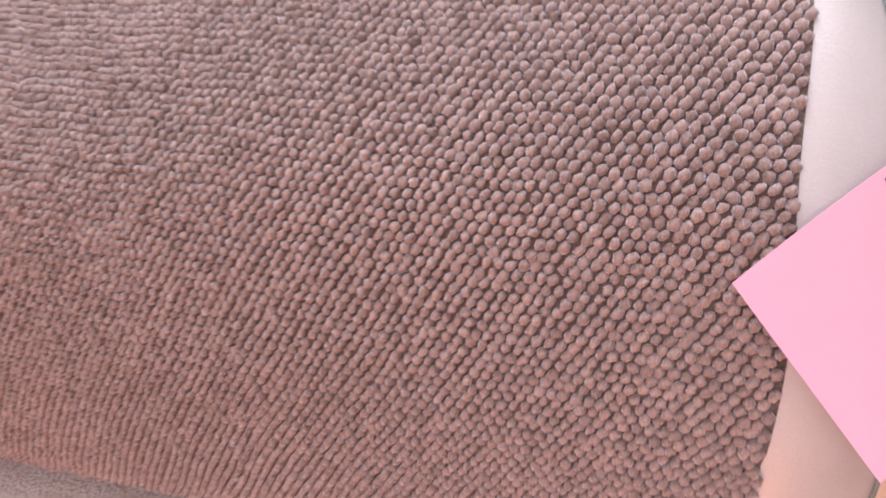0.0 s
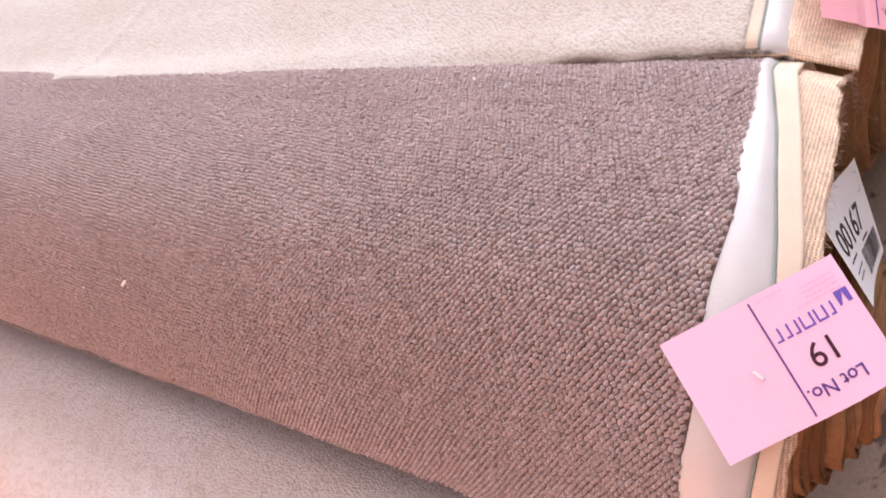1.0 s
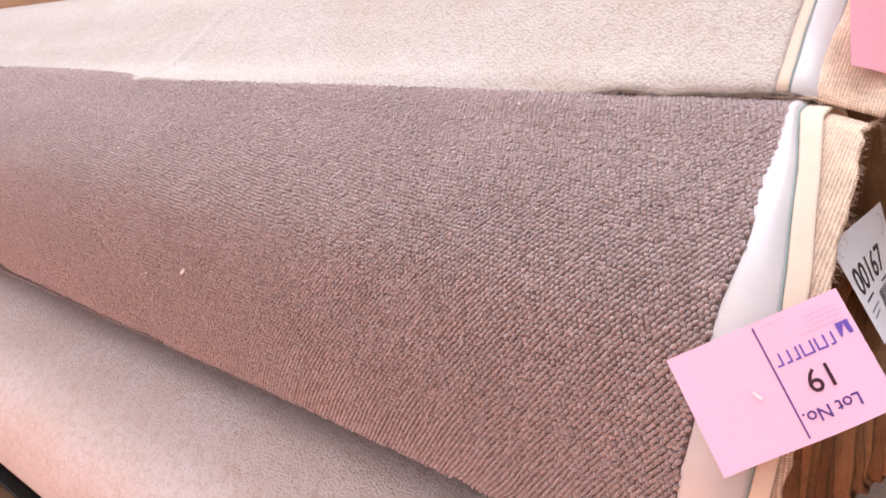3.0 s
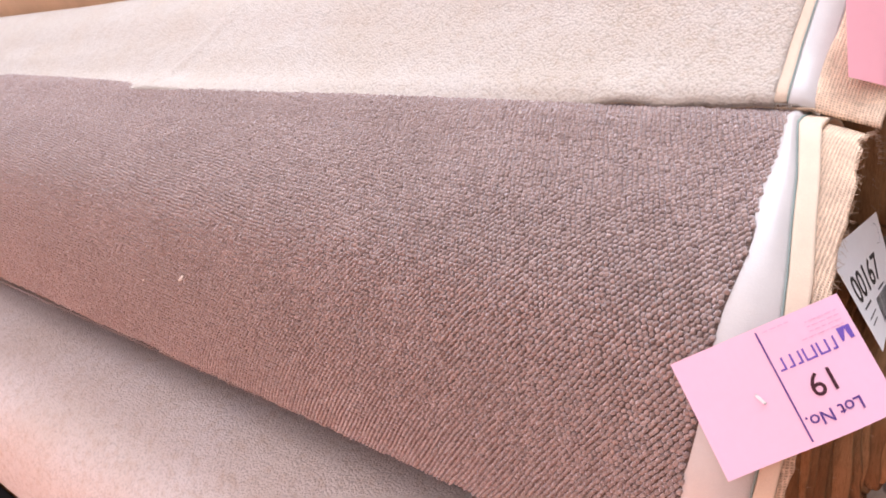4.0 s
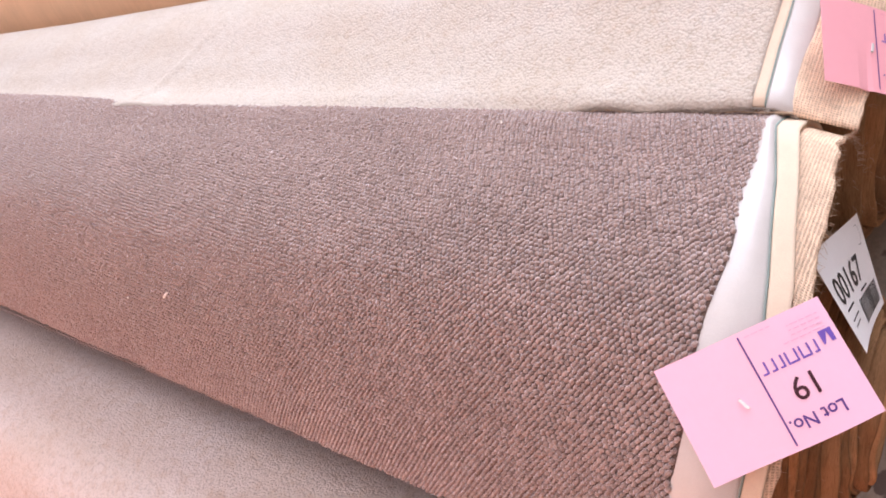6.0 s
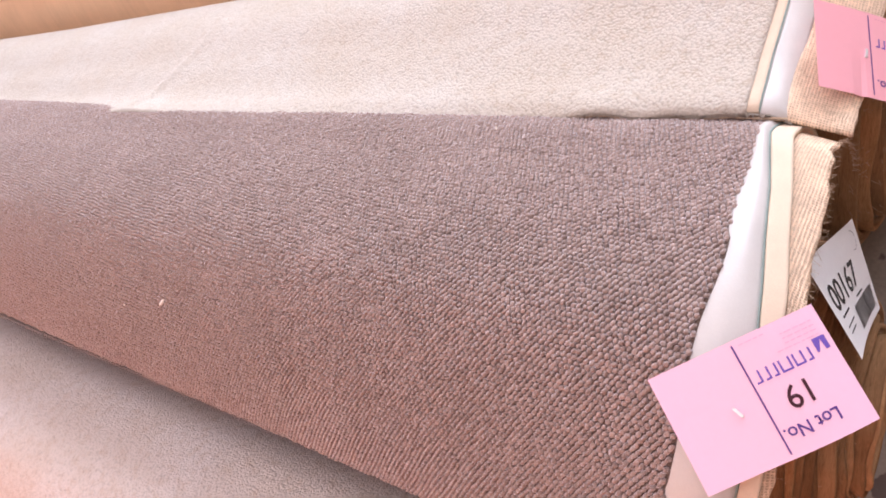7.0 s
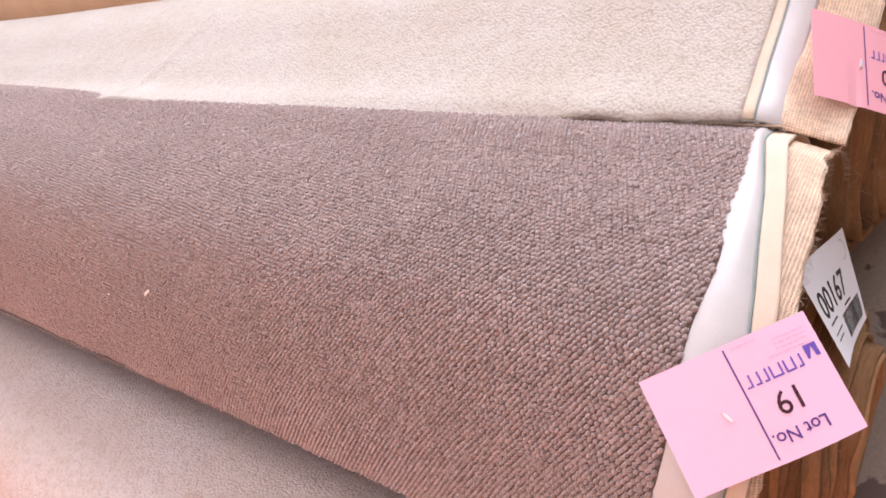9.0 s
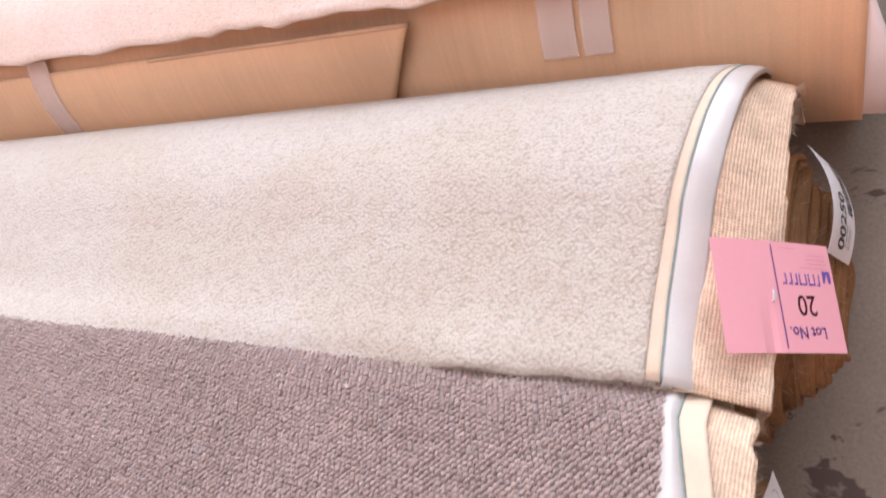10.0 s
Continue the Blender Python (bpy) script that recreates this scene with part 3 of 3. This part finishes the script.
for offset, drop in ((0.0003, 0.0024), (0.0012, 0.0012)):
    cord_x = np.linspace(-1.5, 0.046, 260)
    cord = [surface(CRM, np.array(x), cream_edge(np.array(x)) + offset, drop + offset * 0.7 * math.sin(x * 41 + drop * 900) + float(ripple(np.array(x), np.array(0.0))), CREAM_SKEW) for x in cord_x]
    strand_mesh("hem_cord", [cord[k:k + 3] for k in range(0, len(cord) - 2, 2)], 0.0015, HESSIAN, roll, "tan jute cord along the cut edge")
fringe("frayed_hem", roll, CRM, (0.22, 0.4), cream_jute, 120, 0.006, 0.00022, HESSIAN, lambda x, s: cream_jute_fall(x, s) + 0.009, CREAM_SKEW, 42, None, "loose jute threads", 0.8)

# ---- beige cut-pile roll ----
BGE = Profile([(-0.142, 0.21), (-0.150, 0.256), (-0.178, 0.304), (-0.228, 0.341), (-0.287, 0.356), (-0.347, 0.338), (-0.403, 0.288), (-0.432, 0.2), (-0.41, 0.1), (-0.35, 0.03), (-0.28, 0.007), (-0.19, 0.05), (-0.145, 0.15)], 1)
BGE = Profile([tuple(p) for p in BGE.curve[::12]], 1)
BGE.outward = -1 if BGE.normal(np.array(0.2))[1] < 0 else 1
roll = thing("carpet_roll", "pinkish beige cut-pile carpet roll under a loose flap", "carpet roll", "carpet rolls on the floor")
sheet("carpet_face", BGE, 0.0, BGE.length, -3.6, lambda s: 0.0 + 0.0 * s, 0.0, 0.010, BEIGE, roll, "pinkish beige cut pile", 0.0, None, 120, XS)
plies(roll, (-0.288, 0.178), 0.130, 0.160, 6, 0.01, 0.005, 0.009, seed=15)

# ---- flat-woven roll ----
SIS = Profile([(-0.462, 0.20), (-0.475, 0.27), (-0.52, 0.315), (-0.59, 0.33), (-0.66, 0.315), (-0.71, 0.26), (-0.73, 0.17), (-0.70, 0.07), (-0.62, 0.01), (-0.54, 0.02), (-0.48, 0.09)], 1)
SIS.outward = -1 if SIS.normal(np.array(0.2))[1] < 0 else 1
roll = thing("carpet_roll", "brown flat-woven carpet roll with dark strip along its edge", "carpet roll", "carpet rolls on the floor")
sheet("flat_weave", SIS, 0.0, SIS.length, -3.6, lambda s: -0.1 + 0.0 * s, 0.0, 0.006, SISAL, roll, "brown diagonal flat weave", 0.0, None, 90, XS)
# dark strip along the side next to the beige roll
sheet("dark_edge_strip", SIS, -0.002, 0.03, -3.6, lambda s: -0.1 + 0.0 * s, 0.003, 0.004, BLACK, roll, "dark strip along the edge", 0.0, None, 8, XS)
plies(roll, (-0.597, 0.168), 0.122, 0.15, 5, -0.09, 0.005, 0.009, seed=16)

# ---- cardboard-wrapped roll ----
CARD_C, CARD_R = (0.632, 0.16), 0.16


def circle_profile(c, r, start, sweep, n=40):
    """An arc by degrees from the top, turning away from the viewer's side when sweep is positive."""
    return [(c[0] - r * math.cos(radians(start + sweep * k / n)), c[1] + r * math.sin(radians(start + sweep * k / n))) for k in range(n + 1)]


wrap = Profile(circle_profile(CARD_C, CARD_R - 0.004, -80, 359), 1)
roll = thing("wrapped_roll", "carpet roll wrapped in brown cardboard with clear tape", "carpet roll", "carpet rolls on the floor")
sheet("wrapper", wrap, 0.0, wrap.length, -3.6, 0.118, 0.0, 0.004, CARD, roll, "brown cardboard wrapper", CREAM_SKEW, lambda x, s: 0.0012 * np.sin(x * 21 + s * 9), 120, XS)
lap = Profile(circle_profile(CARD_C, CARD_R, -70, 122), 1)


def lap_lift(x, s):
    return 0.010 * np.clip((s - lap.length + 0.09) / 0.09, 0, 1) ** 2 * np.exp(-((x + 0.33) / 0.16) ** 2) + 0.003 * np.exp(-((x + 0.265) / 0.02) ** 2)


sheet("overlapping_sheet", lap, 0.0, lap.length, -3.6, lambda s: -0.258 + 0.20 * (s / lap.length - 1), 0.0035, 0.0035, CARD, roll, "second cardboard sheet lapped over", CREAM_SKEW, lap_lift, 60, XS)
tape_arc = Profile(circle_profile(CARD_C, CARD_R, -40, 125), 1)
for xa, xb in ((-0.136, -0.103), (-0.098, -0.072)):
    sheet("clear_tape", tape_arc, tape_arc.length * 0.585, tape_arc.length * 0.84, xa, xb, 0.0016, 0.0006, TAPE, roll, "shiny clear tape strip", CREAM_SKEW, lambda x, s: 0.00005 * np.sin(x * 900) + 0.0001 * np.sin(x * 400 + s * 60), 40, nx=24)
sheet("torn_edge", lap, lap.length - 0.0045, lap.length, -0.62, lambda s: -0.2585, 0.0042, 0.0042, CARD_CUT, roll, "pale torn edge of cardboard", CREAM_SKEW, lap_lift, 4, nx=60)
sheet("clear_tape", tape_arc, 0.03, tape_arc.length, -0.84, -0.80, 0.0052, 0.0006, TAPE, roll, "dull clear tape strip", CREAM_SKEW, None, 40, nx=8)
plies(roll, CARD_C, 0.148, 0.148, 5, 0.08, -0.004, 0.009, CREAM_SKEW, seed=17)
sheet("white_liner", wrap, wrap.length * 0.06, wrap.length * 0.55, 0.02, lambda s: 0.13 + 0.016 * np.sin(s * 9 + 0.4) + 0.006 * np.sin(s * 31), -0.006, 0.0015, PAPER, roll, "loose white paper liner", CREAM_SKEW, None, 70, nx=16)

# ---- off-white roll ----
WHT = Profile([(0.528, 0.309), (0.58, 0.328), (0.66, 0.338), (0.76, 0.345), (0.87, 0.335), (0.96, 0.28), (1.0, 0.18), (0.96, 0.07), (0.88, 0.006), (0.80, 0.06), (0.79, 0.12)], 1)


def white_ripple(x, s):
    return np.clip(1 - s / 0.08, 0, 1) * (0.003 * np.sin(x * 11) + 0.012 * np.exp(-((x + 0.28) / 0.13) ** 2))


roll = thing("carpet_roll", "off-white carpet roll with its flap over cardboard", "carpet roll", "carpet rolls on the floor")
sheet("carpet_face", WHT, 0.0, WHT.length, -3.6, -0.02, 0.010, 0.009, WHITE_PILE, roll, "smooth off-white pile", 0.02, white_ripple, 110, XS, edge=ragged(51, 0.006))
plies(roll, (0.885, 0.165), 0.10, 0.15, 5, -0.02, 0.005, 0.009, 0.02, seed=18)


# ---- tags and labels ----
def frame_of(origin, u, v):
    """Pose with x along u and y nearest to v, at origin."""
    u = Vector(u).normalized()
    n = u.cross(Vector(v)).normalized()
    w = n.cross(u)
    return Matrix.Translation(origin) @ Matrix((u, w, n)).transposed().to_4x4()


def bent_card(name, w, h, thick, bend, material, parent, label="", nx=24, ny=14):
    verts, faces = [], []
    for low in (0, 1):
        for i in range(nx + 1):
            for j in range(ny + 1):
                x, y = w * i / nx, h * j / ny
                verts.append((x, y, bend(x, y) - thick * low))
    m, n = ny + 1, (nx + 1) * (ny + 1)
    for i in range(nx):
        for j in range(ny):
            a = i * m + j
            q = (a, a + m, a + m + 1, a + 1)
            faces.append(q)
            faces.append(tuple(n + k for k in reversed(q)))
    rim = [i * m for i in range(nx + 1)] + [nx * m + j for j in range(1, m)] + [i * m + ny for i in range(nx - 1, -1, -1)] + [j for j in range(ny - 1, 0, -1)]
    for a, b in zip(rim, rim[1:] + rim[:1]):
        faces.append((b, a, a + n, b + n))
    return mesh_object(name, verts, faces, material, parent, label, False)


def print_mesh(name, polys, bend, material, parent, label="", lift=0.00025):
    """Flat print, cut fine enough to follow the bent card."""
    bm = bmesh.new()
    for poly in polys:
        bm.faces.new([bm.verts.new((x, y, 0)) for x, y in poly])
    for _ in range(3):
        long_edges = [e for e in bm.edges if e.calc_length() > 0.004]
        if long_edges:
            bmesh.ops.subdivide_edges(bm, edges=long_edges, cuts=1)
    bmesh.ops.triangulate(bm, faces=bm.faces[:])
    for v in bm.verts:
        v.co.z = bend(v.co.x, v.co.y) + lift
    ob = part(name, bm, material, parent, label)
    if len(polys) > 2:
        ob["kind"] = "stuff"
    return ob


def bar(x0, y0, x1, y1):
    return [(x0, y0), (x1, y0), (x1, y1), (x0, y1)]


def lettering(name, text, x, y, size, bend, material, parent, label, wide=1.0, bold=0.0):
    curve = bpy.data.curves.new(name, "FONT")
    curve.body, curve.size, curve.offset, curve.resolution_u = text, size, bold, 3
    carrier = new(name, curve)
    bpy.context.view_layer.update()
    me = bpy.data.meshes.new_from_object(carrier.evaluated_get(bpy.context.evaluated_depsgraph_get()))
    bpy.data.objects.remove(carrier)
    bpy.data.curves.remove(curve)
    me.name = name
    me.materials.clear()
    me.materials.append(material)
    for v in me.vertices:
        px, py = x + v.co.x * wide, y + v.co.y
        v.co = (px, py, bend(px, py) + 0.0003)
    ob = new(name, me)
    ob.parent = parent
    ob["label"] = label
    return ob


def lot_tag(m, number, card, faint, bend, w, h, words):
    tag = thing("lot_tag", words, "lot tag", "lot tags on the rolls")
    tag.matrix_world = m
    bent_card("card", w, h, 0.0003, bend, card, tag)
    ux = w * (0.504 if number == "19" else 0.53)
    print_mesh("dividing_line", [bar(ux - 0.0005, h * 0.035, ux + 0.0005, h * 0.96)], bend, VIOLET_DARK, tag, "thin dark violet line")
    lettering("heading", "Lot No.", w * 0.165, h * 0.775, h * 0.145, bend, VIOLET_DARK, tag, "violet heading", 1.0, 0.00012)
    lettering("number", number, w * 0.212, h * 0.49, h * 0.262, bend, INK, tag, "dark stamped number", 0.95, 0.00012)
    # the maker's word as plain shapes, with a small square mark before it
    s0, s1, top = w * 0.135, w * 0.488, h * 0.392
    widths = (0.7, 1.15, 1.25, 0.7, 0.75, 0.8)
    step, x, polys = (s1 - s0) / sum(widths), s0, []
    for k, wide in enumerate(widths):
        a, b = x + step * 0.08, x + step * (wide - 0.16)
        x += step * wide
        polys.append(bar(a, top - h * 0.105, a + 0.0011, top))
        if k in (1, 2):
            polys.append(bar(b - 0.0011, top - h * 0.105, b, top))
        polys.append(bar(a + 0.0011, top - 0.0011, b - (0.0011 if k in (1, 2) else 0), top))
    print_mesh("name_mark", polys, bend, VIOLET, tag, "violet name drawn as plain bars")
    m0, m1, t0 = w * 0.03, w * 0.107, h * 0.25
    print_mesh("square_mark", [[(m0, t0), (m1, t0), (m1, top - h * 0.03), (m1 - 0.0012, top - h * 0.03), (m1 - 0.0044, t0 + h * 0.02), (m1 - 0.0052, top - h * 0.03), (m0, top - h * 0.03)]], bend, VIOLET, tag, "violet square mark")
    rng = random.Random(len(words))
    lines = []
    for k, y in enumerate((0.225, 0.05, 0.185, 0.145, 0.105)):
        x = w * (0.05 if k != 1 else 0.32)
        end = w * (0.30 if k == 0 else 0.24 if k != 1 else 0.47)
        while x < end:
            run = rng.uniform(0.0015, 0.005)
            lines.append(bar(x, h * y, min(x + run, end), h * y + 0.0007))
            x += run + 0.0009
    print_mesh("small_print", lines, bend, faint, tag, "faint lines of small print")
    # staple wire widened to the size of its glint
    bm = bmesh.new()
    for a, b in (((-0.0036, 0.0, 0.0), (0.0036, 0.0, 0.0006)), ((-0.0036, 0.0, -0.004), (-0.0030, 0.0, 0.0006)), ((0.0030, 0.0, -0.004), (0.0036, 0.0, 0.0006))):
        for v in bmesh.ops.create_cube(bm, size=1.0)["verts"]:
            v.co = Vector(((a[0] + b[0]) / 2 + v.co.x * (b[0] - a[0]), v.co.y * 0.0018, (a[2] + b[2]) / 2 + v.co.z * (b[2] - a[2])))
    st = part("staple", bm, STEEL, tag, "wire staple, its glint painted as white")
    sx, sy = (w * 0.645, h * 0.52) if number == "19" else (w * 0.575, h * 0.50)
    st.matrix_local = Matrix.Translation((sx, sy, bend(sx, sy) + 0.0004)) @ Matrix.Rotation(radians(112 if number == "19" else 78), 4, "Z")
    return tag


lot_tag(frame_of((0.0979, 0.0600, 0.4469), (-0.7473, -0.6475, 0.1492), (0.5983, -0.7534, -0.2729)), "19", PINK, FAINT,
        lambda x, y: -5.8 * max(0, 0.0517 - x) ** 2 + 2.0 * max(0, x - 0.0517) ** 2, 0.1000, 0.0697, "pale pink card lot tag stapled to brown carpet selvedge")
lot_tag(frame_of((0.1034, 0.3194, 0.2917), (-0.6142, -0.1728, 0.77), (0.2258, -0.9734, -0.0384)), "20", SALMON, FAINT_SALMON,
        lambda x, y: -0.77 * (x - 0.0558) ** 2 - 0.0016 * math.exp(-((x - 0.064) / 0.004) ** 2) * max(0, y - 0.03) / 0.04, 0.1004, 0.0705, "salmon pink card lot tag stapled to cream carpet selvedge")


def white_label(m, digits, w, h, bend, words):
    tag = thing("stock_label", words, "label", "white stock labels on the roll ends")
    tag.matrix_world = m
    bent_card("paper", w, h, 0.0002, bend, PAPER, tag)
    lettering("stock_number", digits, w * 0.07, h * 0.44, h * 0.36, bend, BLACK, tag, "bold black number", 0.92, 0.0004)
    rng = random.Random(7)
    polys, x = [], w * 0.42
    while x < w * 0.93:
        b = rng.choice((0.0005, 0.0008, 0.0013))
        polys.append(bar(x, h * 0.08, x + b, h * 0.32))
        x += b + rng.choice((0.0005, 0.0009))
    print_mesh("barcode", polys, bend, BLACK, tag, "black barcode stripes")
    print_mesh("small_print", [bar(w * 0.1, h * 0.36, w * 0.3, h * 0.38), bar(w * 0.55, h * 0.35, w * 0.72, h * 0.37), bar(w * 0.1, h * 0.26, w * 0.32, h * 0.275), bar(w * 0.1, h * 0.2, w * 0.28, h * 0.215)], bend, BLACK, tag, "lines of small print")
    # a pencilled loop near the far corner
    loop = [(w * (0.86 + 0.055 * math.cos(a)), h * (0.82 + 0.10 * math.sin(a))) for a in np.linspace(-2.2, 1.9, 16)]
    ring = []
    for (xa, ya), (xb, yb) in zip(loop, loop[1:]):
        dx, dy = yb - ya, xa - xb
        k = 0.00025 / math.hypot(dx, dy)
        ring.append([(xa, ya), (xb, yb), (xb + dx * k * 2, yb + dy * k * 2), (xa + dx * k * 2, ya + dy * k * 2)])
    print_mesh("pencil_mark", ring, bend, PENCIL, tag, "thin grey pencilled squiggle")
    return tag


white_label(frame_of((0.108, 0.057, 0.306), (-0.005, 0.056, -0.080), (-0.0254, 0.0616, 0.0354)), "00167", 0.098, 0.0755,
            lambda x, y: -0.002 * math.sin(math.pi * x / 0.098) - 0.017 * max(0.0, 1 - x / 0.098) ** 1.5 * (y / 0.0755), "white paper stock label with barcode, curled, on brown roll end")
white_label(frame_of((0.124, 0.330, 0.205), (-0.016, 0.075, 0.0), (-0.010, -0.012, 0.045)), "00250", 0.082, 0.052,
            lambda x, y: -0.010 * (x / 0.082 - 0.5) ** 2 * 4, "white paper stock label with barcode, curled, on cream roll end")


# ---- lint ----
def lint(at, size, seed):
    """A bit of pale fluff: a bent, lumpy sliver."""
    rng = random.Random(seed)
    bm = bmesh.new()
    bmesh.ops.create_icosphere(bm, subdivisions=2, radius=1.0)
    for v in bm.verts:
        k = 1 + 0.35 * noise.noise(v.co * 1.7 + Vector((seed, 0, 0)))
        v.co = Vector((v.co.x * size * 0.55 * k + v.co.y ** 2 * size * 0.3, v.co.y * size * k, v.co.z * size * 0.4 * k))
    ob = part("lint", bm, WHITE_PILE, None)
    ob.matrix_world = pose(*at, rng.uniform(-10, 10), rng.uniform(-10, 10), rng.uniform(0, 180))
    return tagged(ob, "small bit of pale fluff on carpet pile", "lint", "bits of lint")


lint((-0.480, -0.045, 0.4425), 0.004, 1)
for k, (x, s_at) in enumerate(((-0.185, 0.352), (-0.55, 0.10))):
    lint(tuple(surface(GREY, np.array(x), np.array(s_at), 0.004)), 0.0018, k + 2)
